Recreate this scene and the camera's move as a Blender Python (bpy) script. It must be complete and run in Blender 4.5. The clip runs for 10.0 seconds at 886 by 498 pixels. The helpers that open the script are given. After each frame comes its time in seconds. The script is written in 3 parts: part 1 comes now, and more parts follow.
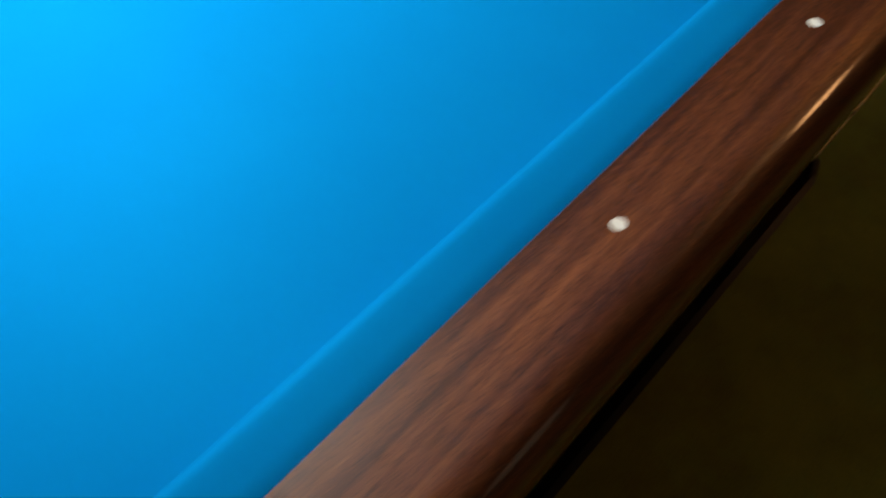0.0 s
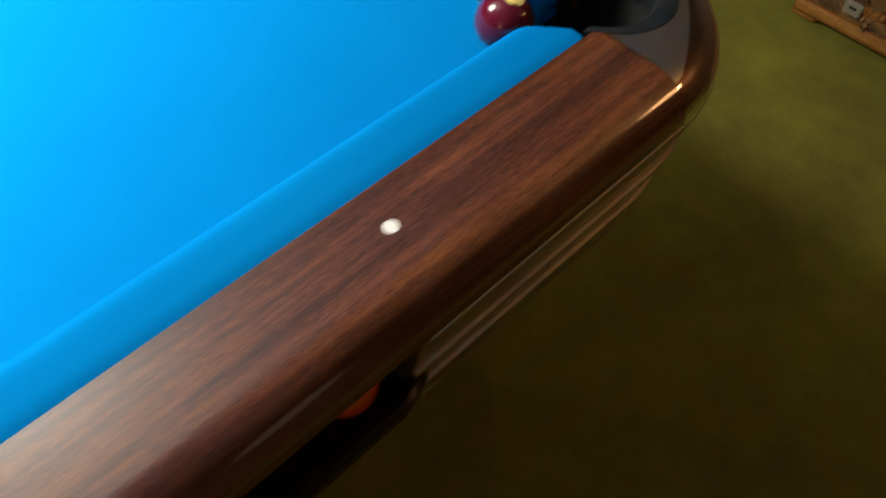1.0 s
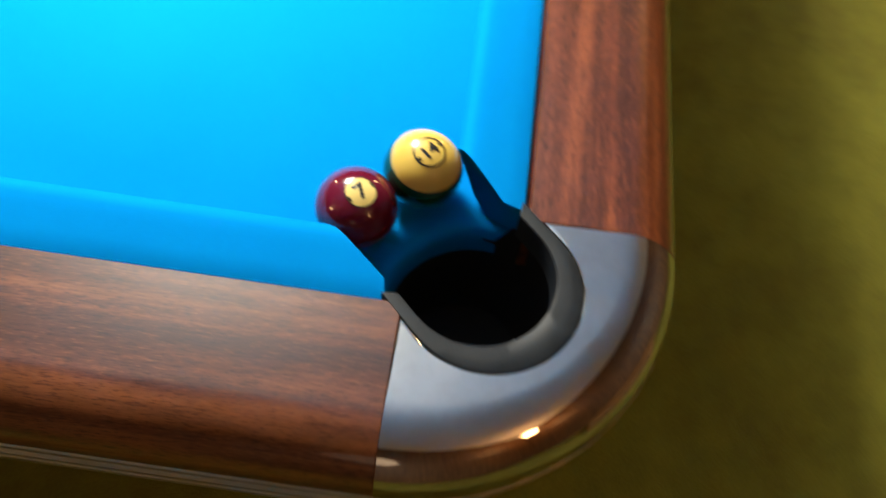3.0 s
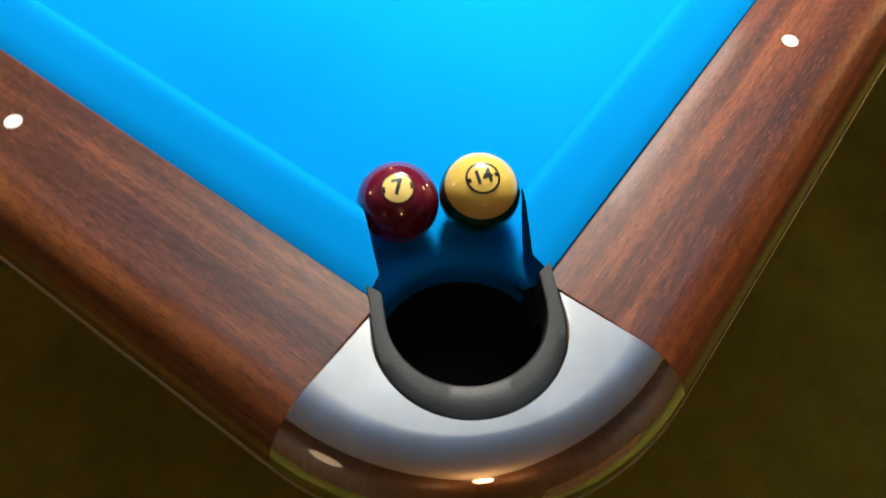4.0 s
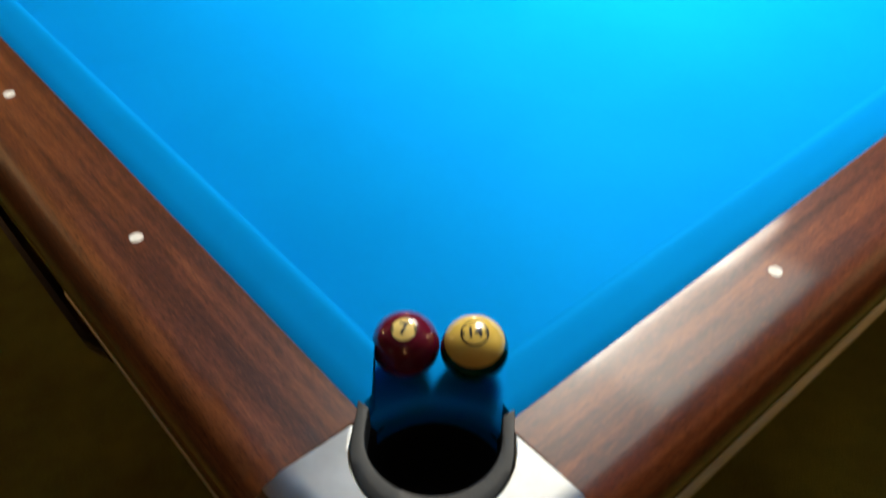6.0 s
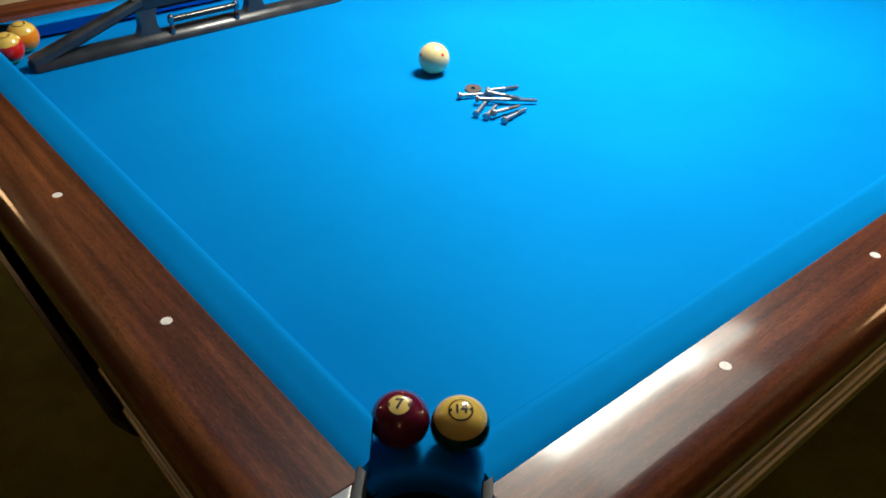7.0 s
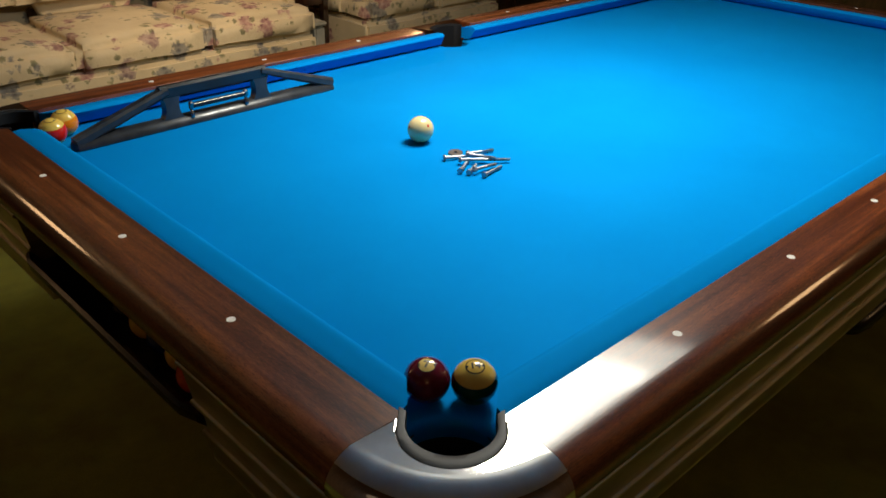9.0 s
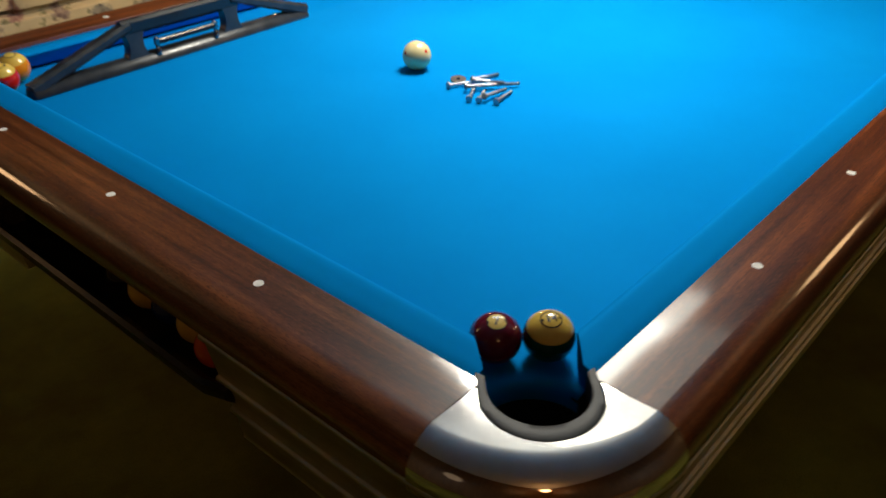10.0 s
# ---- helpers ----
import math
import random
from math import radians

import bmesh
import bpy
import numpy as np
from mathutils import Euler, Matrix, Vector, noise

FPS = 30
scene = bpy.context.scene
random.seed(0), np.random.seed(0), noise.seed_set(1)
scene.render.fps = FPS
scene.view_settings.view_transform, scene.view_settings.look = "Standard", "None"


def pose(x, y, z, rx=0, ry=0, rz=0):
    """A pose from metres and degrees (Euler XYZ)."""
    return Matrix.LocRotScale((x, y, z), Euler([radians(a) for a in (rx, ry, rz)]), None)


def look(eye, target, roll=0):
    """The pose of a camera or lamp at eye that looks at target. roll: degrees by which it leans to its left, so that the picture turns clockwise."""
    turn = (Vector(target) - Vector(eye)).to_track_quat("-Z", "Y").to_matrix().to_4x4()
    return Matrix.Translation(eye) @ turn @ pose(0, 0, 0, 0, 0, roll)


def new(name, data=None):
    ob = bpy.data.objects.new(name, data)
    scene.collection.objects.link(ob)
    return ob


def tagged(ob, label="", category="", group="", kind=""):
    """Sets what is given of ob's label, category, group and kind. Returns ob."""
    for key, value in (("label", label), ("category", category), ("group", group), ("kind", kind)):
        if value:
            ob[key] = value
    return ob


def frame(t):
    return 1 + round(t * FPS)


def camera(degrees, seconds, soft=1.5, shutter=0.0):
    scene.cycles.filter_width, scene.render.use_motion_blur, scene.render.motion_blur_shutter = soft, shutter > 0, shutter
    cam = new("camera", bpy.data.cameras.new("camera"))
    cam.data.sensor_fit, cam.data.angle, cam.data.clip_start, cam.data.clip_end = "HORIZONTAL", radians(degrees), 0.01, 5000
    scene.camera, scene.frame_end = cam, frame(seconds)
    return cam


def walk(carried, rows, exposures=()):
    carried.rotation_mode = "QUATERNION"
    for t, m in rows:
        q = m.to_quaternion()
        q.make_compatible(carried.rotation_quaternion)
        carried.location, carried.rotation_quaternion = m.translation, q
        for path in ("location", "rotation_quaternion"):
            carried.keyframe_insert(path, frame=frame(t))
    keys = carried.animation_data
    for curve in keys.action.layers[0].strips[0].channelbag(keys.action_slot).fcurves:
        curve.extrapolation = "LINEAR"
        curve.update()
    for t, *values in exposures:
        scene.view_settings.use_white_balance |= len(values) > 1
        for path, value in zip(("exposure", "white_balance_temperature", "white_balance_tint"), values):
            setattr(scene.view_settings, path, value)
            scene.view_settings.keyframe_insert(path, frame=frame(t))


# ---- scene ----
cam = camera(56.0, 10.0, 1.6, 0.5)
PATH = [
    (0, (-0.2624, 1.0137, 1.3047), (0.1455, 0.5720, 0.5056), -1.14),
    (0.3, (-0.2877, 0.8852, 1.2768), (0.1296, 0.4067, 0.5042), -0.85),
    (0.5, (-0.2985, 0.8020, 1.2761), (0.0972, 0.3045, 0.5041), 2.41),
    (0.7, (-0.3393, 0.6949, 1.3117), (0.0545, 0.2463, 0.5094), 2.17),
    (1, (-0.3749, 0.5752, 1.2985), (0.0195, 0.1289, 0.4952), 4.18),
    (1.3, (-0.3745, 0.4351, 1.2819), (0.0396, 0.0190, 0.4724), 2.79),
    (1.5, (-0.3609, 0.3496, 1.2782), (0.0706, -0.0441, 0.4665), 2.55),
    (2, (-0.3442, 0.1712, 1.2430), (0.1548, -0.1249, 0.4285), 4.62),
    (2.5, (-0.3563, 0.0573, 1.2439), (0.1876, -0.1163, 0.4229), 8.71),
    (3, (-0.2923, -0.0005, 1.2794), (0.2222, 0.0019, 0.4219), 7.97),
    (3.2, (-0.2721, -0.0243, 1.2808), (0.2403, 0.0660, 0.4268), 5.10),
    (4.3, (-0.2281, -0.1579, 1.2730), (0.1874, 0.1519, 0.4178), 3.18),
    (4.5, (-0.2262, -0.1528, 1.2724), (0.1890, 0.1722, 0.4227), 3.10),
    (5, (-0.2212, -0.2206, 1.2857), (0.1828, 0.1707, 0.4589), 2.41),
    (5.5, (-0.2224, -0.2726, 1.3060), (0.1826, 0.1831, 0.5134), 0.83),
    (6, (-0.2557, -0.2965, 1.3314), (0.2258, 0.2515, 0.6474), 0.49),
    (6.2, (-0.2709, -0.3109, 1.3504), (0.2366, 0.2701, 0.7140), 1.15),
    (7.3, (-0.3756, -0.3996, 1.4001), (0.1806, 0.2190, 0.8450), 2.36),
    (7.5, (-0.4277, -0.4210, 1.4091), (0.1470, 0.2036, 0.8803), 1.90),
    (8, (-0.5050, -0.4991, 1.4115), (0.1035, 0.1378, 0.9382), 1.67),
    (8.5, (-0.5282, -0.5322, 1.4081), (0.0899, 0.1037, 0.9460), 1.57),
    (9, (-0.5385, -0.5293, 1.4062), (0.0798, 0.1027, 0.9391), 1.48),
    (9.5, (-0.5565, -0.4996, 1.3968), (0.0587, 0.1182, 0.9071), 0.78),
    (10, (-0.5422, -0.3535, 1.3539), (0.0925, 0.2016, 0.8163), 0.15),
]
EXPOSURES = [(0, 0.18), (0.5, 0.38), (1, 0.78), (1.5, 1.18), (2, 1.38), (2.5, 1.48), (3.2, 1.43), (4.5, 1.33), (5.5, 1.08), (6.2, 0.48), (7.3, 0.03), (8, -0.2), (10, -0.16)]
walk(cam, [(t, look(e, g, r)) for t, e, g, r in PATH], EXPOSURES)

# ---- light ----
scene.view_settings.exposure = 0.0
world = bpy.data.worlds.new("world")
scene.world = world
world.use_nodes = True
world.node_tree.nodes["Background"].inputs[0].default_value = (0.9, 0.75, 0.55, 1)
world.node_tree.nodes["Background"].inputs[1].default_value = 0.02


def area_lamp(name, at, sx, sy, watts, colour, target, spread=180):
    d = bpy.data.lights.new(name, "AREA")
    d.shape, d.size, d.size_y, d.energy, d.color = "RECTANGLE", sx, sy, watts, colour
    d.spread = radians(spread)
    ob = new(name, d)
    ob.matrix_world = look(at, target)
    return ob


def bulb(name, at, watts, colour, size):
    d = bpy.data.lights.new(name, "POINT")
    d.energy, d.color, d.shadow_soft_size = watts, colour, size
    ob = new(name, d)
    ob.location = at
    return ob


# the long lamp that hangs over the table, and the warm bulbs of the room
area_lamp("table_lamp", (0.95, 0.645, 1.80), 0.36, 0.20, 19.5, (1.0, 0.95, 0.82), (0.95, 0.6451, 0))
area_lamp("table_lamp", (1.44, 0.645, 1.80), 0.56, 0.30, 3.0, (1.0, 0.95, 0.82), (1.46, 0.6451, 0))
area_lamp("lamp_reflector", (1.11, 0.645, 1.82), 0.60, 0.46, 9.8, (1.0, 0.95, 0.82), (1.11, 0.6451, 0))
area_lamp("lamp_shade_glow", (1.16, 0.645, 1.84), 0.64, 1.10, 2.2, (1.0, 0.95, 0.82), (1.16, 0.6451, 0))
area_lamp("lamp_top_glow", (1.12, 0.635, 1.87), 1.06, 0.30, 6.0, (1.0, 0.95, 0.84), (1.12, 0.6351, 3), 150)
# added fill aimed at the sofa; no fixture is known to hang here
area_lamp("sofa_fill", (1.30, 1.95, 2.05), 0.16, 0.16, 6.5, (1.0, 0.74, 0.46), (1.45, 3.50, 0.50), 80)
bulb("room_bulb", (-1.72, -1.93, 1.98), 6.2, (1.0, 0.48, 0.18), 0.14)
bulb("room_bulb", (3.00, -1.45, 1.72), 11, (1.0, 0.60, 0.28), 0.20)
bulb("room_bulb", (-1.42, 3.62, 1.76), 12, (1.0, 0.58, 0.27), 0.20)
bulb("room_bulb", (3.45, 3.85, 1.75), 20, (1.0, 0.58, 0.26), 0.07)
bulb("room_bulb", (-2.05, 0.06, 1.36), 0.22, (1.0, 0.70, 0.44), 0.20)


# ---- materials ----
def material(name, colour, rough=0.5, metal=0.0, coat=0.0):
    m = bpy.data.materials.new(name)
    m.use_nodes = True
    b = m.node_tree.nodes["Principled BSDF"]
    b.inputs["Base Color"].default_value = (*colour, 1)
    b.inputs["Roughness"].default_value = rough
    b.inputs["Metallic"].default_value = metal
    b.inputs["Coat Weight"].default_value = coat
    b.inputs["Coat Roughness"].default_value = 0.08
    return m


class Nodes:
    """A few short ways to wire a material."""

    def __init__(self, m):
        self.m, self.t = m, m.node_tree
        self.b = self.t.nodes["Principled BSDF"]
        self.coord = self.t.nodes.new("ShaderNodeTexCoord")

    def link(self, a, b):
        self.t.links.new(a, b)

    def mapped(self, scale, turn=(0, 0, 0)):
        n = self.t.nodes.new("ShaderNodeMapping")
        n.inputs["Scale"].default_value = scale
        n.inputs["Rotation"].default_value = [radians(a) for a in turn]
        self.link(self.coord.outputs["Object"], n.inputs["Vector"])
        return n.outputs[0]

    def noise(self, vec, scale, detail=4, rough=0.55, distort=0.0):
        n = self.t.nodes.new("ShaderNodeTexNoise")
        n.inputs["Scale"].default_value = scale
        n.inputs["Detail"].default_value = detail
        n.inputs["Roughness"].default_value = rough
        n.inputs["Distortion"].default_value = distort
        self.link(vec, n.inputs["Vector"])
        return n.outputs["Fac"]

    def voronoi(self, vec, scale, out="Distance", feature="F1"):
        n = self.t.nodes.new("ShaderNodeTexVoronoi")
        n.feature = feature
        n.inputs["Scale"].default_value = scale
        self.link(vec, n.inputs["Vector"])
        return n.outputs[out]

    def ramp(self, fac, stops):
        n = self.t.nodes.new("ShaderNodeValToRGB")
        e = n.color_ramp.elements
        while len(e) < len(stops):
            e.new(0.5)
        for k, (p, c) in enumerate(stops):
            e[k].position = p
            e[k].color = (*c, 1) if len(c) == 3 else c
        self.link(fac, n.inputs[0])
        return n.outputs[0]

    def mix(self, fac, a, b, kind="MIX"):
        n = self.t.nodes.new("ShaderNodeMix")
        n.data_type, n.blend_type = "RGBA", kind
        for v, k in ((fac, 0), (a, 6), (b, 7)):
            if isinstance(v, (int, float)):
                n.inputs[k].default_value = v
            elif isinstance(v, tuple):
                n.inputs[k].default_value = (*v, 1)
            else:
                self.link(v, n.inputs[k])
        return n.outputs[2]

    def math(self, op, a, b=0.0):
        n = self.t.nodes.new("ShaderNodeMath")
        n.operation = op
        for k, v in enumerate((a, b)):
            if isinstance(v, (int, float)):
                n.inputs[k].default_value = v
            else:
                self.link(v, n.inputs[k])
        return n.outputs[0]

    def colour(self, c):
        self.link(c, self.b.inputs["Base Color"])

    def rough(self, fac, lo, hi):
        self.link(self.math("ADD", self.math("MULTIPLY", fac, hi - lo), lo), self.b.inputs["Roughness"])

    def bump(self, fac, strength, distance):
        n = self.t.nodes.new("ShaderNodeBump")
        n.inputs["Strength"].default_value = strength
        n.inputs["Distance"].default_value = distance
        self.link(fac, n.inputs["Height"])
        self.link(n.outputs[0], self.b.inputs["Normal"])


def wood(name, axis, dark, mid, light, rough=(0.34, 0.46), scale=1.0):
    """Polished veneer whose grain runs along one axis."""
    m = material(name, mid, 0.3)
    n = Nodes(m)
    s = [46 * scale] * 3
    s["xyz".index(axis)] = 1.3 * scale
    broad = n.noise(n.mapped(s), 1.0, 3, 0.55, 0.35)
    s2 = [1050 * scale] * 3
    s2["xyz".index(axis)] = 125 * scale
    fine = n.noise(n.mapped(s2), 1.0, 3, 0.6)
    s3 = [15 * scale] * 3
    s3["xyz".index(axis)] = 0.8 * scale
    wide = n.noise(n.mapped(s3), 1.0, 4, 0.6, 0.3)
    s4 = [150 * scale] * 3
    s4["xyz".index(axis)] = 9 * scale
    thread = n.noise(n.mapped(s4), 1.0, 4, 0.62)
    s5 = [34 * scale] * 3
    s5["xyz".index(axis)] = 20 * scale
    figure = n.noise(n.mapped(s5), 1.0, 3, 0.6)
    c = n.ramp(broad, [(0.30, dark), (0.48, mid), (0.64, light), (0.76, mid)])
    c = n.mix(0.75, c, n.ramp(wide, [(0.30, (0.46, 0.38, 0.36)), (0.60, (1.08, 1.06, 1.04))]), "MULTIPLY")
    c = n.mix(0.40, c, n.ramp(thread, [(0.34, (0.42, 0.36, 0.34)), (0.56, (1, 1, 1)), (0.70, (1.35, 1.32, 1.25))]), "MULTIPLY")
    c = n.mix(0.6, c, n.ramp(figure, [(0.32, (0.70, 0.68, 0.66)), (0.66, (1.15, 1.15, 1.12))]), "MULTIPLY")
    pores = n.ramp(fine, [(0.36, (0.24, 0.20, 0.19)), (0.47, (1, 1, 1))])
    c = n.mix(0.68, c, pores, "MULTIPLY")
    flecks = n.ramp(fine, [(0.56, (0, 0, 0)), (0.72, (0.22, 0.22, 0.22))])
    n.colour(n.mix(flecks, c, tuple(min(1, 1.9 * q) for q in light)))
    n.rough(fine, *rough)
    n.b.inputs["Specular IOR Level"].default_value = 0.22
    n.b.inputs["Coat Weight"].default_value = 1.0
    n.b.inputs["Coat Roughness"].default_value = 0.10
    n.b.inputs["Coat IOR"].default_value = 1.74
    n.bump(fine, 0.10, 0.0004)
    pore = n.t.nodes.new("ShaderNodeBump")
    pore.inputs["Strength"].default_value, pore.inputs["Distance"].default_value = 0.07, 0.0003
    n.link(thread, pore.inputs["Height"])
    n.link(pore.outputs[0], n.b.inputs["Coat Normal"])
    return m


WOOD_X = wood("red_rosewood_along_x", "x", (0.052, 0.0110, 0.0046), (0.142, 0.0350, 0.0110), (0.300, 0.0860, 0.0240))
WOOD_Y = wood("rosewood_along_y", "y", (0.040, 0.0100, 0.0040), (0.108, 0.0310, 0.0105), (0.225, 0.0760, 0.0235))

CLOTH = material("blue_worsted_cloth", (0.004, 0.215, 0.62), 0.85)
n = Nodes(CLOTH)
weave = n.noise(n.mapped((900, 900, 900)), 1.0, 2)
worn = n.noise(n.mapped((2.6, 2.6, 2.6)), 1.0, 5, 0.6)
spots = n.noise(n.mapped((38, 38, 38)), 1.0, 3, 0.7)
c = n.mix(n.ramp(worn, [(0.3, (0, 0, 0)), (0.7, (1, 1, 1))]), (0.001, 0.194, 0.552), (0.0015, 0.222, 0.602))
c = n.mix(n.ramp(spots, [(0.66, (0, 0, 0)), (0.80, (0.5, 0.5, 0.5))]), c, (0.004, 0.204, 0.66))
n.colour(c)
n.b.inputs["Specular IOR Level"].default_value = 0.0
n.b.inputs["Metallic"].default_value = 0.08
n.b.inputs["Roughness"].default_value = 0.58
n.bump(weave, 0.25, 0.0004)

METAL = material("cast_aluminium", (0.60, 0.60, 0.59), 0.2, 1.0)
n = Nodes(METAL)
smear = n.noise(n.mapped((30, 30, 30)), 1.0, 5, 0.65)
scratch = n.noise(n.mapped((500, 60, 200)), 1.0, 2)
n.rough(n.mix(0.5, smear, scratch), 0.025, 0.085)
n.colour(n.ramp(smear, [(0.35, (0.69, 0.68, 0.65)), (0.65, (0.81, 0.80, 0.77))]))
n.bump(smear, 0.03, 0.0006)

TRIM = material("ribbed_apron_metal", (0.34, 0.31, 0.25), 0.3, 1.0)
n = Nodes(TRIM)
smear = n.noise(n.mapped((14, 14, 60)), 1.0, 4, 0.6)
n.colour(n.ramp(smear, [(0.3, (0.44, 0.39, 0.28)), (0.7, (0.60, 0.54, 0.41))]))
n.rough(smear, 0.34, 0.48)

LEATHER = material("dark_leather", (0.055, 0.062, 0.072), 0.5)
n = Nodes(LEATHER)
g = n.voronoi(n.mapped((420, 420, 420)), 1.0)
b2 = n.noise(n.mapped((40, 40, 40)), 1.0, 4)
n.colour(n.ramp(b2, [(0.3, (0.006, 0.008, 0.011)), (0.7, (0.012, 0.016, 0.021))]))
n.rough(b2, 0.42, 0.56)
n.b.inputs["Specular IOR Level"].default_value = 0.26
n.bump(g, 0.18, 0.0004)

LEATHER_DARK = material("black_pocket_leather", (0.006, 0.006, 0.007), 0.8)
n = Nodes(LEATHER_DARK)
n.b.inputs["Specular IOR Level"].default_value = 0.15
n.bump(n.voronoi(n.mapped((300, 300, 300)), 1.0), 0.2, 0.0005)
BLACK = material("black_moulding", (0.006, 0.006, 0.006), 0.4)
n = Nodes(BLACK)
n.rough(n.noise(n.mapped((25, 25, 25)), 1.0, 4), 0.20, 0.42)
n.b.inputs["Specular IOR Level"].default_value = 0.28
DARK = material("dark_pocket_lining", (0.004, 0.004, 0.005), 0.8)
n = Nodes(DARK)
n.bump(n.noise(n.mapped((120, 120, 120)), 1.0, 3), 0.3, 0.001)
PEARL = material("pearl_sight", (0.80, 0.80, 0.76), 0.2)
n = Nodes(PEARL)
n.colour(n.ramp(n.noise(n.mapped((160, 160, 160)), 1.0, 3), [(0.3, (0.68, 0.68, 0.64)), (0.7, (0.86, 0.86, 0.83))]))

CARPET = material("olive_carpet", (0.15, 0.14, 0.025), 0.95)
n = Nodes(CARPET)
big = n.noise(n.mapped((1.7, 1.7, 1.7)), 1.0, 6, 0.65)
mid = n.noise(n.mapped((11, 11, 11)), 1.0, 5, 0.7)
tuft = n.noise(n.mapped((260, 260, 260)), 1.0, 3, 0.7)
c = n.ramp(big, [(0.32, (0.135, 0.112, 0.008)), (0.50, (0.190, 0.182, 0.012)), (0.68, (0.265, 0.262, 0.022))])
c = n.mix(0.30, c, n.ramp(mid, [(0.34, (0.42, 0.40, 0.36)), (0.60, (1.0, 1.0, 1.0))]), "MULTIPLY")
c = n.mix(0.6, c, n.ramp(tuft, [(0.3, (0.5, 0.5, 0.5)), (0.65, (1, 1, 1))]), "MULTIPLY")
n.colour(c)
n.bump(n.mix(0.5, tuft, mid), 0.9, 0.008)

PINE = material("knotty_pine_wall", (0.2, 0.11, 0.05), 0.5)
n = Nodes(PINE)
v = n.noise(n.mapped((26, 26, 1.0)), 1.0, 5, 0.6, 0.5)
n.colour(n.ramp(v, [(0.3, (0.07, 0.032, 0.012)), (0.7, (0.16, 0.08, 0.032))]))
n.bump(v, 0.2, 0.002)
PANEL = material("dark_wood_panelling", (0.05, 0.028, 0.016), 0.5)
n = Nodes(PANEL)
v = n.noise(n.mapped((30, 30, 1.2)), 1.0, 5, 0.6)
n.colour(n.ramp(v, [(0.3, (0.030, 0.015, 0.008)), (0.7, (0.085, 0.046, 0.024))]))
n.bump(v, 0.2, 0.002)
CEIL = material("cream_ceiling_paint", (0.72, 0.69, 0.62), 0.9)
n = Nodes(CEIL)
v = n.noise(n.mapped((60, 60, 60)), 1.0, 4)
n.bump(v, 0.4, 0.003)
n.colour(n.ramp(v, [(0.3, (0.68, 0.68, 0.65)), (0.7, (0.76, 0.76, 0.73))]))

FLORAL = material("floral_upholstery", (0.55, 0.47, 0.33), 0.9)
n = Nodes(FLORAL)
v = n.mapped((1, 1, 1))
warp = n.noise(n.mapped((26, 26, 26)), 1.0, 4, 0.65)
cell = n.voronoi(v, 7.6)
pick = n.voronoi(v, 7.6, "Color")
petal = n.voronoi(n.mapped((1, 1, 1), (10, 20, 5)), 38.0)
leaf = n.voronoi(n.mapped((1, 1.4, 1), (25, 15, 40)), 19.0)
sprig = n.noise(n.mapped((4.5, 4.5, 4.5), (0, 30, 40)), 1.0, 3, 0.6)
cream = n.ramp(n.noise(n.mapped((5, 5, 5)), 1.0, 5), [(0.3, (0.56, 0.455, 0.285)), (0.7, (0.68, 0.575, 0.385))])
rose = n.ramp(petal, [(0.10, (0.16, 0.055, 0.070)), (0.45, (0.34, 0.165, 0.160)), (0.85, (0.54, 0.37, 0.29))])
slate_c = n.ramp(petal, [(0.1, (0.085, 0.085, 0.10)), (0.7, (0.30, 0.28, 0.25))])
leafc = n.ramp(petal, [(0.1, (0.075, 0.085, 0.040)), (0.8, (0.27, 0.25, 0.13))])
edge = n.math("ADD", cell, n.math("MULTIPLY", warp, 0.9))
rosemask = n.ramp(edge, [(0.74, (1, 1, 1)), (0.82, (0, 0, 0))])
near_rose = n.ramp(n.math("ADD", cell, n.math("MULTIPLY", sprig, 0.5)), [(0.82, (1, 1, 1)), (0.92, (0, 0, 0))])
spot = n.ramp(n.math("ADD", leaf, n.math("MULTIPLY", warp, 1.1)), [(0.78, (1, 1, 1)), (0.86, (0, 0, 0))])
leafmask = n.math("MULTIPLY", near_rose, spot)
sep = n.t.nodes.new("ShaderNodeSeparateColor")
n.link(pick, sep.inputs[0])
two = n.mix(n.ramp(sep.outputs[0], [(0.52, (0, 0, 0)), (0.56, (1, 1, 1))]), rose, slate_c)
c = n.mix(n.math("MULTIPLY", leafmask, 0.85), cream, leafc)
c = n.mix(n.math("MULTIPLY", rosemask, 0.9), c, two)
n.colour(c)
n.b.inputs["Sheen Weight"].default_value = 0.1
n.bump(n.noise(n.mapped((14, 14, 14)), 1.0, 5, 0.6), 0.35, 0.02)


# ---- mesh helpers ----
def part(name, bm, mat, parent=None, label="", smooth=True, angle=35):
    """Links a bmesh as one mesh object under its thing."""
    bmesh.ops.recalc_face_normals(bm, faces=bm.faces)
    me = bpy.data.meshes.new(name)
    if smooth:
        for f in bm.faces:
            f.smooth = True
        for e in bm.edges:
            if len(e.link_faces) == 2 and e.calc_face_angle(0) > radians(angle):
                e.smooth = False
    bm.to_mesh(me)
    bm.free()
    for one in mat if isinstance(mat, (list, tuple)) else [mat]:
        me.materials.append(one)
    ob = new(name, me)
    if parent:
        ob.parent = parent
    if label:
        ob["label"] = label
    return ob


def thing(name, label, category, at=(0, 0, 0), group="", kind=""):
    ob = new(name)
    ob.empty_display_size = 0.05
    ob.location = at
    return tagged(ob, label, category, group, kind)


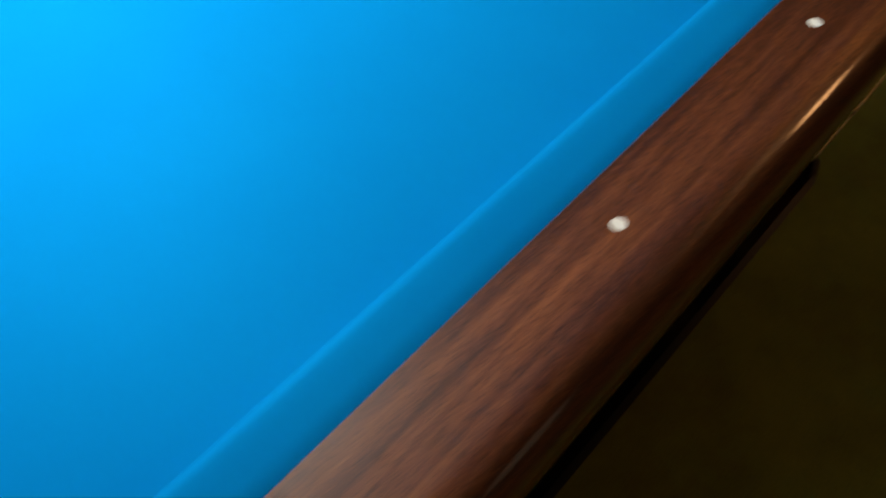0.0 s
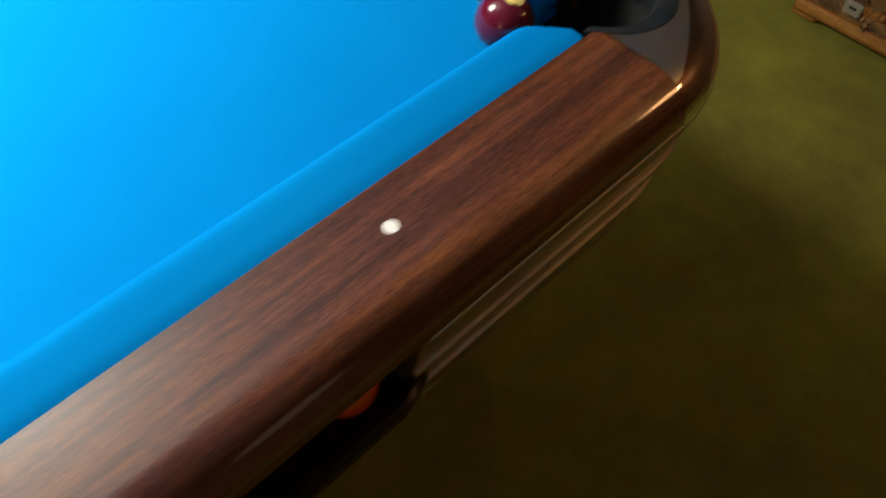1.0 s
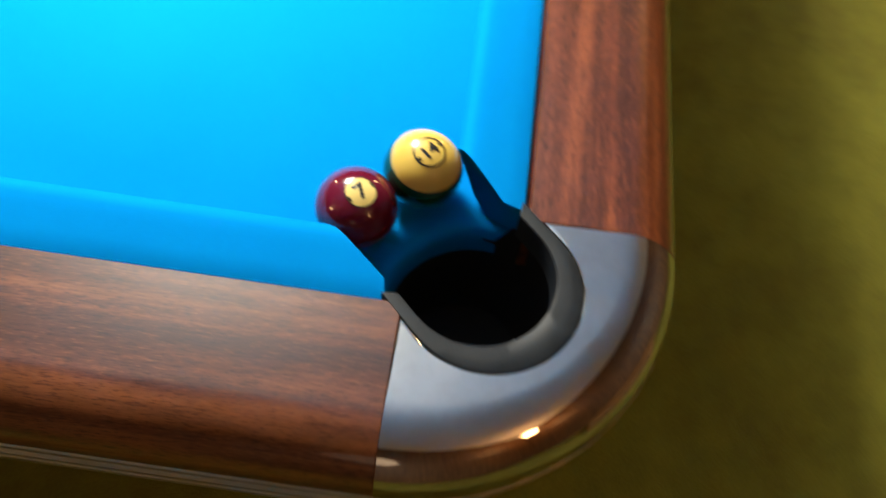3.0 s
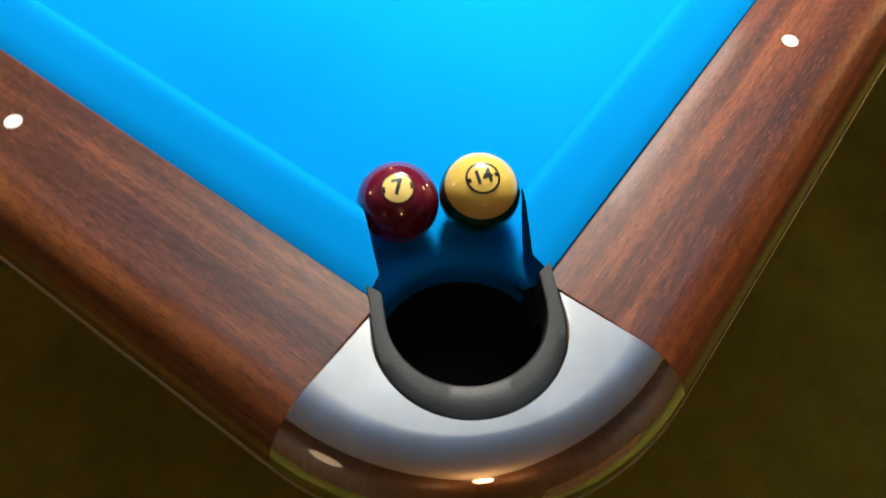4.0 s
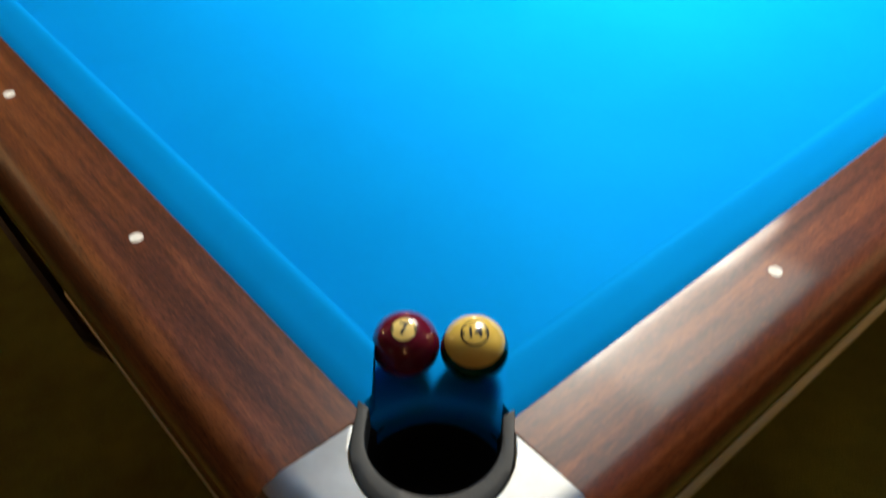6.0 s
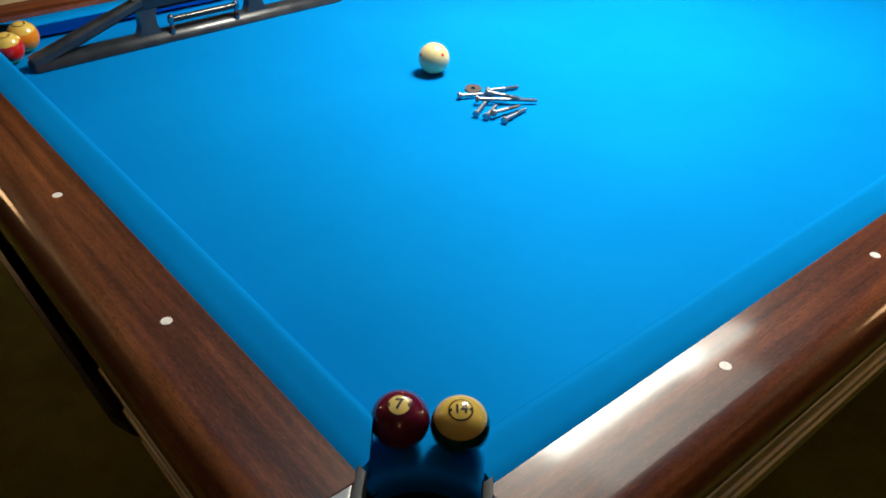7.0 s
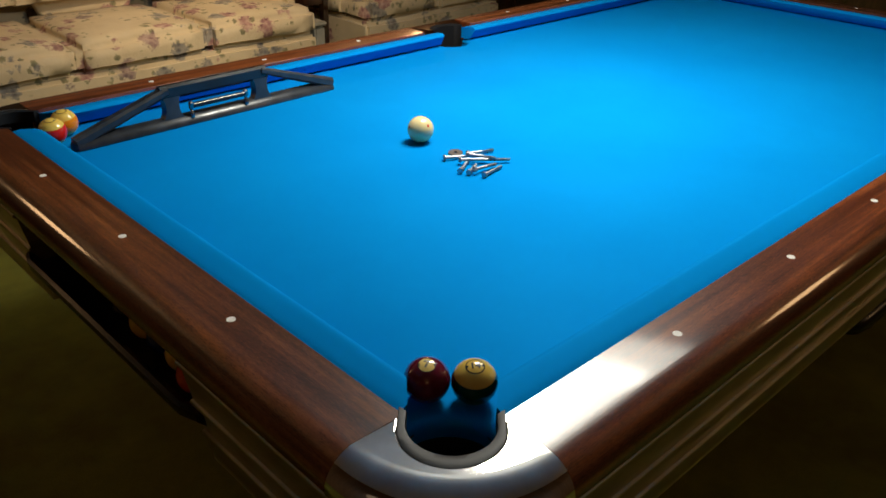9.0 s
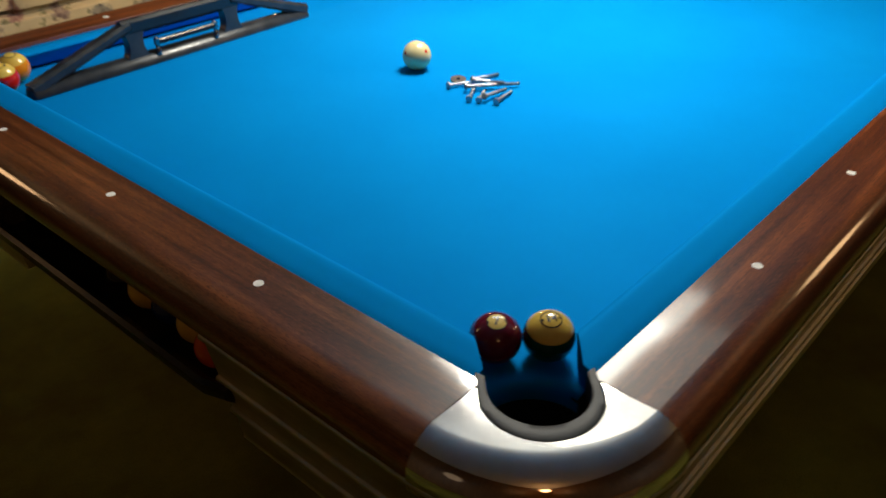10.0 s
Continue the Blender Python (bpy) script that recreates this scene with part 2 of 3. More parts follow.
def loft(bm, rings, close_ring=False, close_loft=False):
    """Skins rows of points."""
    vs = [[bm.verts.new(p) for p in r] for r in rings]
    rows = len(vs)
    for i in range(rows if close_loft else rows - 1):
        a, b = vs[i], vs[(i + 1) % rows]
        m = len(a)
        for j in range(m if close_ring else m - 1):
            k = (j + 1) % m
            bm.faces.new((a[j], a[k], b[k], b[j]))
    return vs


def cap(bm, ring):
    bm.faces.new(ring)


def sweep(rings):
    """A closed bar through rings of equal length, capped at both ends."""
    bm = bmesh.new()
    vs = loft(bm, rings, close_ring=True)
    cap(bm, vs[0])
    cap(bm, vs[-1][::-1])
    return bm


def prism(poly, z0, z1, bevel=0.0, seg=2):
    bm = bmesh.new()
    lo = [bm.verts.new((x, y, z0)) for x, y in poly]
    f = bm.faces.new(lo)
    up = bmesh.ops.extrude_face_region(bm, geom=[f])
    bmesh.ops.translate(bm, vec=(0, 0, z1 - z0), verts=[v for v in up["geom"] if isinstance(v, bmesh.types.BMVert)])
    if bevel:
        bmesh.ops.bevel(bm, geom=bm.edges[:], offset=bevel, segments=seg, affect="EDGES", clamp_overlap=True)
    return bm


def box(x0, y0, z0, x1, y1, z1, bevel=0.004, seg=2):
    return prism([(x0, y0), (x1, y0), (x1, y1), (x0, y1)], z0, z1, bevel, seg)


def rod(points, r, sides=16, radii=None):
    """A round bar along a line of points."""
    bm = bmesh.new()
    rings = []
    ps = [Vector(p) for p in points]
    for i, p in enumerate(ps):
        d = (ps[min(i + 1, len(ps) - 1)] - ps[max(i - 1, 0)]).normalized()
        a = d.cross(Vector((0, 0, 1)) if abs(d.z) < 0.95 else Vector((1, 0, 0))).normalized()
        b = d.cross(a)
        q = radii[i] if radii else r
        rings.append([p + (a * math.cos(t) + b * math.sin(t)) * q for t in (2 * math.pi * k / sides for k in range(sides))])
    vs = loft(bm, rings, close_ring=True)
    cap(bm, vs[0])
    cap(bm, vs[-1][::-1])
    return bm


# ---- the room ----
X0, X1, Y0, Y1, H = -2.3, 4.6, -2.4, 4.25, 2.45
floor = part("floor", box(X0 - 0.1, Y0 - 0.1, -0.1, X1 + 0.1, Y1 + 0.1, 0, 0), CARPET, smooth=False)
tagged(floor, "worn olive green cut-pile carpet with brownish patches", "carpet", kind="structure")
ceiling = part("ceiling", box(X0 - 0.1, Y0 - 0.1, H, X1 + 0.1, Y1 + 0.1, H + 0.1, 0), CEIL, smooth=False)
tagged(ceiling, "cream painted textured ceiling", "ceiling", kind="structure")
for nm, b in (("wall_west", (X0 - 0.1, Y0, 0, X0, Y1, H)), ("wall_east", (X1, Y0, 0, X1 + 0.1, Y1, H)),
              ("wall_south", (X0 - 0.1, Y0 - 0.1, 0, X1 + 0.1, Y0, H)), ("wall_north", (X0 - 0.1, Y1, 0, X1 + 0.1, Y1 + 0.1, H))):
    tagged(part(nm, box(*b, 0), PINE if nm in ("wall_west", "wall_south") else PANEL, smooth=False), "brown wood panelled wall", "wall", kind="structure")

# ---- the pool table ----
L, W = 2.54, 1.27            # playing surface between the cushion noses
ZC, ZR, ZN = 0.768, 0.81, 0.804   # cloth, rail top, cushion nose
DB, DF, DO = 0.052, 0.126, 0.165  # cushion back, end of the flat top, outer edge
SC = 0.0215                  # where a wooden rail meets a corner casting
table = thing("pool_table", "nine-foot pool table with rosewood rails, blue cloth and polished metal corners", "pool table")
R2 = math.sqrt(2)

SIDES = {  # rail frame (d outward, s along, z) to the room
    "foot": (lambda d, s, z: (-d, s, z), W, WOOD_Y),
    "head": (lambda d, s, z: (L + d, s, z), W, WOOD_Y),
    "near": (lambda d, s, z: (s, -d, z), L, WOOD_X),
    "far": (lambda d, s, z: (s, W + d, z), L, WOOD_X),
}
CORNERS = [lambda x, y: (x, y), lambda x, y: (L - x, y), lambda x, y: (x, W - y), lambda x, y: (L - x, W - y)]


def rounded_outer(zlow, steps=9):
    """The rail's rounded shoulder: (d, z) from the end of the flat to the lower edge."""
    pts = []
    for k in range(steps + 1):
        a = math.pi / 2 * k / steps
        pts.append((DF + (DO - DF) * math.sin(a) ** 1.12, 0.771 + (ZR - 0.771) * math.cos(a) ** 1.12 if k < steps else 0.771))
    return pts + [(DO, zlow)]


RAIL = [(DB + 0.0016, 0.75), (DB + 0.0016, ZR - 0.0010), (DB + 0.0026, ZR)] + rounded_outer(0.766) + [(DO - 0.003, 0.763)]
CUSHION = [(DB, 0.772), (0.028, 0.7705), (0.016, 0.776), (0.004, 0.796), (0.0008, 0.8005), (0.0, 0.8025), (0.0014, 0.8056), (0.0045, 0.8082), (0.0085, 0.8096), (0.0130, 0.8098), (0.022, 0.8086), (0.036, 0.8060), (0.0495, 0.8034), (0.0512, 0.8022), (DB - 0.0004, 0.7990)]
SIDE_HALF, SIDE_BACK = 0.066, 0.056
SIDE_RAIL = 0.098


RAILS = []


def rail_piece(side, s0, s1):
    f, _, wood_m = SIDES[side]
    rings = []
    for s, inset in ((s0, 0.0006), (s0 + 0.0008, 0), (s1 - 0.0008, 0), (s1, 0.0006)):
        rings.append([f(d - (inset if d > 0.1 else 0), s, z - inset) for d, z in RAIL])
    RAILS.append((side, s0, s1, part("rail", sweep(rings), wood_m, table)))


def cushion_piece(side, n0, b0, n1, b1):
    f = SIDES[side][0]
    rings = []
    for nn, bb in ((n0, b0), (n1, b1)):
        rings.append([f(d, nn + (bb - nn) * min(d / 0.038, 1), z) for d, z in CUSHION])
    part("cushion", sweep(rings), CLOTH, table, "blue cloth-covered cushion")


NT, BT = 0.0785, 0.0335     # nose and back of a cushion at a corner pocket
for side in ("foot", "head"):
    rail_piece(side, SC, W - SC)
    cushion_piece(side, NT, BT, W - NT, W - BT)
for side in ("near", "far"):
    for a, b, na, nb in ((SC, L / 2 - SIDE_RAIL, NT, L / 2 - SIDE_HALF), (L / 2 + SIDE_RAIL, L - SC, L / 2 + SIDE_HALF, L - NT)):
        rail_piece(side, a, b)
        cushion_piece(side, na, BT if a < 0.5 else L / 2 + SIDE_BACK, nb, L / 2 - SIDE_BACK if a < 0.5 else L - BT)


# pearl sights
def sight(side, s):
    x, y, _ = SIDES[side][0](0.094, s, 0)
    owner = [r for sd, a, b, r in RAILS if sd == side and a < s < b][0]
    bm = bmesh.new()
    bmesh.ops.create_cone(bm, cap_ends=True, segments=28, radius1=0.0066, radius2=0.0063, depth=0.003, matrix=Matrix.Translation((x, y, ZR - 0.0011)))
    part("sight", bm, PEARL, owner, "round white pearl inlay")


for k in (1, 2, 3):
    sight("foot", W * k / 4)
    sight("head", W * k / 4)
for k in (1, 2, 3, 5, 6, 7):
    sight("near", L * k / 8)
    sight("far", L * k / 8)


# corner castings and their pocket liners
def u_path(half, centre, start, count=41):
    """A U round the pocket in the room's plan: straight sides, then half a circle."""
    straight = start - centre
    arc = math.pi * half
    total = 2 * straight + arc
    pts = []
    for k in range(count):
        q = total * k / (count - 1)
        if q < straight:
            u, v = start - q, -half
        elif q < straight + arc:
            a = (q - straight) / half
            u, v = centre - half * math.sin(a), -half * math.cos(a)
        else:
            u, v = centre + (q - straight - arc), half
        pts.append(((u + v) / R2, (u - v) / R2))
    return [(a, b) for a, b in pts]


def casting(fm):
    inner = u_path(0.0605, -0.047, -0.0318)
    n_pts = len(inner)
    c0, rr = 0.0215, 0.1865
    rings = []
    prof = [(DF, ZR + 0.0003)] + rounded_outer(0.768)[1:-1] + [(0.1655, 0.760), (0.164, 0.750), (0.158, 0.743), (0.146, 0.740)]
    for k, (x, y) in enumerate(inner):
        t = k / (n_pts - 1)
        a = math.pi + math.pi / 2 * t
        soft = min(1, min(k, n_pts - 1 - k) / 4)   # the chamfer fades out at both ends
        ring = [(*fm(x, y), 0.78), (*fm(x, y), ZR - 0.0001 - 0.0009 * soft)]
        ox, oy = c0 + (rr - 0.165 + DF) * math.cos(a), c0 + (rr - 0.165 + DF) * math.sin(a)
        for w, z in ((0.006, ZR + 0.0002 - 0.0006 * soft), (0.020, ZR + 0.0003 - 0.0004 * soft), (0.042, ZR + 0.0003), (0.075, ZR + 0.0003)):
            ring.append((*fm(x + (ox - x) * w, y + (oy - y) * w), z))
        ring.append((*fm(x + (ox - x) * 0.5, y + (oy - y) * 0.4), ZR + 0.0003))
        ring.append((*fm(x + (ox - x) * 0.85, y + (oy - y) * 0.85), ZR + 0.0003))
        for d, z in prof:
            r = rr - 0.165 + d
            ring.append((*fm(c0 + r * math.cos(a), c0 + r * math.sin(a)), z))
        rings.append(ring)
    bm = sweep(rings)
    part("corner_casting", bm, METAL, table, "polished aluminium corner casting", angle=25)


def liner(fm):
    outer = u_path(0.0600, -0.047, -0.0095)
    inner = u_path(0.0505, -0.0350, -0.0165)
    rings = []
    for (x, y), (p, q) in zip(outer, inner):
        ring = [(*fm(x, y), 0.785), (*fm(x, y), ZR - 0.0002)]
        for w, z in ((0.06, ZR + 0.0003), (0.5, ZR + 0.0005), (0.9, ZR - 0.0003), (0.98, ZR - 0.0014), (1.0, ZR - 0.0034)):
            ring.append((*fm(x + (p - x) * w, y + (q - y) * w), z))
        ring.append((*fm(p, q), 0.785))
        rings.append(ring)
    pl = part("pocket_liner", sweep(rings), LEATHER, table, "dark grey leather pocket liner", angle=28)
    # the cup under the liner
    bm = bmesh.new()
    cu, cv = -0.034 / R2, -0.034 / R2
    rows = []
    for r, z in ((0.0585, 0.785), (0.0585, 0.70), (0.050, 0.665)):
        rows.append([(*fm(cu + r * math.cos(a), cv + r * math.sin(a)), z if math.cos(a) + math.sin(a) < 0.6 else min(z, 0.758)) for a in (2 * math.pi * j / 32 for j in range(32))])
    loft(bm, rows[:3], close_ring=True)
    bm.faces.new([bm.verts.new(p) for p in rows[2]])
    part("pocket_cup", bm, DARK, pl, "black pocket cup")


for fm in CORNERS:
    casting(fm)
    liner(fm)


def side_pocket(side):
    f = SIDES[side][0]
    # metal bridge behind the pocket
    rings = []
    mouth, depth = 0.060, 0.098
    prof = [(DF, ZR)] + rounded_outer(0.768)[1:-1] + [(DO - 0.001, 0.755), (0.158, 0.743), (0.146, 0.740)]
    inner, outer_s = [], []
    for k in range(25):
        t = k / 24
        a = math.pi * t
        inner.append((DB + (depth - DB) * math.sin(a) ** 0.8 if 0 < t < 1 else DB, -mouth * math.cos(a)))
        outer_s.append(-SIDE_RAIL + 2 * SIDE_RAIL * t)
    for (d0, s0), so in zip(inner, outer_s):
        ring = [f(d0, L / 2 + s0, 0.78), f(d0, L / 2 + s0, ZR)]
        ring += [f(d, L / 2 + so, z) for d, z in prof]
        rings.append(ring)
    part("side_casting", sweep(rings), METAL, table, "polished aluminium side pocket casting", angle=50)
    rings = []
    for d0, s0 in inner:
        c = (d0 - DB) / (depth - DB)
        q = (DB * 0.9 + (depth - 0.012 - DB) * c, s0 * 0.84)
        rings.append([f(d0, L / 2 + s0, 0.775), f(d0, L / 2 + s0, ZR + 0.001), f((d0 + q[0]) / 2, L / 2 + (s0 + q[1]) / 2, ZR + 0.0022), f(q[0], L / 2 + q[1], ZR - 0.002), f(q[0], L / 2 + q[1], 0.70)])
    pl = part("pocket_liner", sweep(rings), LEATHER_DARK, table, "dark grey leather pocket liner", angle=60)
    bm = bmesh.new()
    rows = [[f(0.045 + r * math.cos(a), L / 2 + r * math.sin(a), z if math.cos(a) > 0.1 else min(z, 0.758)) for a in (2 * math.pi * j / 32 for j in range(32))] for r, z in ((0.056, 0.79), (0.056, 0.70), (0.048, 0.665))]
    vs = loft(bm, rows, close_ring=True)
    cap(bm, vs[-1])
    part("pocket_cup", bm, DARK, pl, "black pocket cup")


for side in ("near", "far"):
    side_pocket(side)


# the cloth bed, one outline with round bites at the six pockets
def bed_outline(grow=0.0):
    def bite(cx, cy, r, a0, a1):
        r += grow
        return [(cx + r * math.cos(radians(a0 + (a1 - a0) * k / 16)), cy + r * math.sin(radians(a0 + (a1 - a0) * k / 16))) for k in range(17)]
    c, r = 0.0285, 0.0620
    pts = bite(-c, -c, r, 106, -16)
    pts += bite(L / 2, -0.047, 0.056, 178, 2)
    pts += bite(L + c, -c, r, 196, 74)
    pts += bite(L + c, W + c, r, 286, 164)
    pts += bite(L / 2, W + 0.047, 0.056, -2, -178)
    pts += bite(-c, W + c, r, 16, -106)
    return pts


# the cloth rolls over the slate's edge into each pocket
ROLL = ((0.012, 0.0), (0.0088, -0.0006), (0.0058, -0.0020), (0.0030, -0.0048), (0.0012, -0.0090), (0.0, -0.015), (0.0, -0.026))
part("bed_cloth", sweep([[(x, y, ZC + dz) for x, y in bed_outline(g)] for g, dz in ROLL]), CLOTH, table, "taut blue worsted cloth over slate", angle=40)
part("slate", prism(bed_outline(0.0005), ZC - 0.045, ZC - 0.0265), DARK, table, "dark slate edge")

# ribbed metal apron under the rails, with the ball tray at the foot end
RIBS = [(0.110, 0.7645)]
BEADS = [(0.1665, 0.7645), (0.1535, 0.694), (0.1425, 0.636)]
for k, (db, zb) in enumerate(BEADS):   # stepped bands, each under a rounded bead
    dn, zn = BEADS[k + 1] if k < 2 else (0.1335, 0.580)
    RIBS += [(db - 0.004, zb), (db - 0.0006, zb - 0.0014), (db, zb - 0.004), (db - 0.0006, zb - 0.0066), (db - 0.003, zb - 0.008), (db - 0.0062, zb - 0.0095), (dn - 0.0045, zn + 0.001)]
RIBS += [(0.130, 0.577), (0.110, 0.577)]


def apron(side, s0, s1):
    f = SIDES[side][0]
    part("apron", sweep([[f(d, s, z) for d, z in RIBS] for s in (s0, s1)]), TRIM, table, "ribbed metal apron", angle=20)


TRAY0, TRAY1 = 0.345, W - 0.345
apron("foot", SC, TRAY0)
apron("foot", TRAY1, W - SC)
apron("head", SC, W - SC)
apron("near", SC, L - SC)
apron("far", SC, L - SC)
for fm in CORNERS:   # rounded apron corners
    rings = []
    for k in range(13):
        a = math.pi + math.pi / 2 * k / 12
        rings.append([(*fm(0.0215 + (d + 0.0215) * math.cos(a), 0.0215 + (d + 0.0215) * math.sin(a)), z) for d, z in RIBS])
    part("apron_corner", sweep(rings), TRIM, table, "ribbed metal apron corner", angle=20)

# ball tray
ring_list = []
for s, k in ((TRAY0 - 0.02, 0.0), (TRAY0 - 0.012, 0.6), (TRAY0 + 0.02, 1.0), (TRAY1 - 0.02, 1.0), (TRAY1 + 0.012, 0.6), (TRAY1 + 0.02, 0.0)):
    o = 0.140 + 0.026 * k
    ring_list.append([(-x, s, z) for x, z in ((-0.02, 0.664), (o - 0.022, 0.664), (o - 0.015, 0.680), (o - 0.006, 0.684), (o, 0.680), (o - 0.003, 0.662), (o - 0.018, 0.646), (-0.02, 0.640))])
tray = part("ball_tray", sweep(ring_list), BLACK, table, "black ball storage tray under the rail", angle=40)
part("tray_back", box(0.02, TRAY0 - 0.02, 0.612, 0.035, TRAY1 + 0.02, 0.765, 0), DARK, tray)
for s in (TRAY0 - 0.012, TRAY1 + 0.002):
    part("tray_end", box(-0.141, s, 0.665, 0.03, s + 0.01, 0.765, 0.002), BLACK, tray)
part("slate_frame", box(0.04, 0.04, 0.60, L - 0.04, W - 0.04, ZC - 0.048, 0), PANEL, table, "dark wood frame under the slate", smooth=False)
part("under_bar", rod([(0.93, -0.105, 0.555), (0.955, -0.118, 0.555), (0.99, -0.122, 0.556), (1.15, -0.122, 0.556)], 0, 14, [0.010, 0.017, 0.019, 0.019]), BLACK, table, "glossy black bar under the apron")
for x in (0.52, L - 0.52):
    for y in (0.24, W - 0.24):
        rings = []
        for hw, z in ((0.15, 0.615), (0.15, 0.56), (0.12, 0.50), (0.09, 0.10), (0.10, 0.05), (0.11, 0.02), (0.11, 0.0)):
            rings.append([(x + hw * math.copysign(abs(math.cos(a)) ** 0.5, math.cos(a)), y + hw * 0.8 * math.copysign(abs(math.sin(a)) ** 0.5, math.sin(a)), z) for a in (2 * math.pi * j / 24 for j in range(24))])
        part("leg", sweep(rings), BLACK, table, "black moulded leg")


# ---- balls ----
BR = 0.028575


def ball_material(name, colour, stripe):
    m = material(name, colour, 0.06)
    n = Nodes(m)
    n.b.inputs["Coat Weight"].default_value = 0.5
    n.b.inputs["Coat Roughness"].default_value = 0.03
    tint = n.noise(n.mapped((30, 30, 30)), 1.0, 3)
    dark = tuple(0.88 * q for q in colour)
    body = n.mix(tint, dark, colour)
    if stripe:
        sp = n.t.nodes.new("ShaderNodeSeparateXYZ")
        n.link(n.coord.outputs["Object"], sp.inputs[0])
        mask = n.ramp(n.math("MULTIPLY", n.math("ABSOLUTE", sp.outputs[2]), 20.0), [(0.275, (0, 0, 0)), (0.283, (1, 1, 1))])
        body = n.mix(mask, body, n.mix(tint, (0.64, 0.44, 0.080), (0.72, 0.51, 0.11)))
    n.colour(body)
    return m


IVORY = material("ivory_resin", (0.76, 0.58, 0.19), 0.08)
INK = material("black_ink", (0.012, 0.012, 0.012), 0.3)


def on_ball(x, y, lift):
    """From a flat disc round the pole to the ball's skin."""
    r = math.hypot(x, y)
    a = r / BR
    s = (BR + lift) * math.sin(a) / r if r > 1e-9 else 0
    return Vector((x * s, y * s, (BR + lift) * math.cos(a)))


def disc(r0, r1, a0=0.0, a1=2 * math.pi, lift=0.00012, steps=40):
    bm = bmesh.new()
    rings = []
    radii = [r0 + (r1 - r0) * k / 4 for k in range(5)]
    for k in range(steps + 1):
        a = a0 + (a1 - a0) * k / steps
        rings.append([on_ball(max(r, 1e-6) * math.cos(a), max(r, 1e-6) * math.sin(a), lift) for r in radii])
    loft(bm, rings)
    bmesh.ops.remove_doubles(bm, verts=bm.verts, dist=1e-7)
    return bm


def number(text, size, lift=0.00028):
    """Digits in the built-in font, laid on the ball's skin."""
    cu = bpy.data.curves.new("number", "FONT")
    cu.body, cu.size, cu.align_x, cu.align_y, cu.offset = text, size, "CENTER", "CENTER", size * 0.035
    ob = new("number", cu)
    bpy.context.view_layer.update()
    me = bpy.data.meshes.new_from_object(ob.evaluated_get(bpy.context.evaluated_depsgraph_get()))
    bpy.data.objects.remove(ob)
    bm = bmesh.new()
    bm.from_mesh(me)
    bmesh.ops.triangulate(bm, faces=bm.faces)
    bmesh.ops.subdivide_edges(bm, edges=[e for e in bm.edges if e.calc_length() > size * 0.12], cuts=1)
    for v in bm.verts:
        v.co = on_ball(v.co.x, v.co.y, lift)
    return bm


def ball(name, label, mat, at, turn, text="", ring=False, disc_r=0.0):
    bm = bmesh.new()
    bmesh.ops.create_uvsphere(bm, u_segments=48, v_segments=32, radius=BR)
    ob = part(name, bm, mat)
    ob.matrix_world = Matrix.Translation(at) @ turn
    tagged(ob, label, "billiard ball", "pool balls")
    if disc_r:
        part("number_disc", disc(0, disc_r), IVORY, ob, "cream disc")
    if ring == "ticks":
        part("ring", disc(0.0104, 0.0111, lift=0.00024), INK, ob, "thin black outline")
        for a0 in (0, 180):
            part("tick", disc(0.0086, 0.0102, radians(a0 - 14), radians(a0 + 14), 0.00026, 8), INK, ob, "black tick")
    elif ring:
        part("ring", disc(0.0105, 0.0120, lift=0.00026, steps=48), INK, ob, "black ring")
        for a0 in (0, 180):
            part("tick", disc(0.0082, 0.0108, radians(a0 - 9), radians(a0 + 9), 0.00026, 4), INK, ob, "black tick")
    if text:
        part("number", number(text, 0.0150 if len(text) < 2 else 0.0132), INK, ob, "black number " + text)
    return ob


def tilt(heading, lean, lean_to):
    """The pole leans by lean degrees towards a compass heading; the digits' tops point to heading."""
    up = Matrix.Rotation(radians(heading - 90), 4, "Z")
    axis = Vector((-math.sin(radians(lean_to)), math.cos(radians(lean_to)), 0))
    return Matrix.Rotation(radians(lean), 4, axis) @ up


MAROON = ball_material("maroon_ball", (0.115, 0.006, 0.024), False)
GREEN_S = ball_material("green_stripe_ball", (0.004, 0.060, 0.032), True)
RED_S = ball_material("red_stripe_ball", (0.55, 0.015, 0.012), True)
ORANGE_S = ball_material("orange_stripe_ball", (0.70, 0.24, 0.015), True)
ORANGE = ball_material("orange_ball", (0.62, 0.085, 0.012), False)
BLUE = ball_material("blue_ball", (0.010, 0.022, 0.14), False)
BLACKB = ball_material("black_ball", (0.010, 0.010, 0.010), False)
BLUE_S = ball_material("blue_stripe_ball", (0.010, 0.022, 0.14), True)
MAROON_S = ball_material("maroon_stripe_ball", (0.085, 0.006, 0.014), True)
CUE = ball_material("cue_ball_resin", (0.76, 0.64, 0.33), False)
REDDOT = material("red_spot", (0.55, 0.02, 0.015), 0.12)

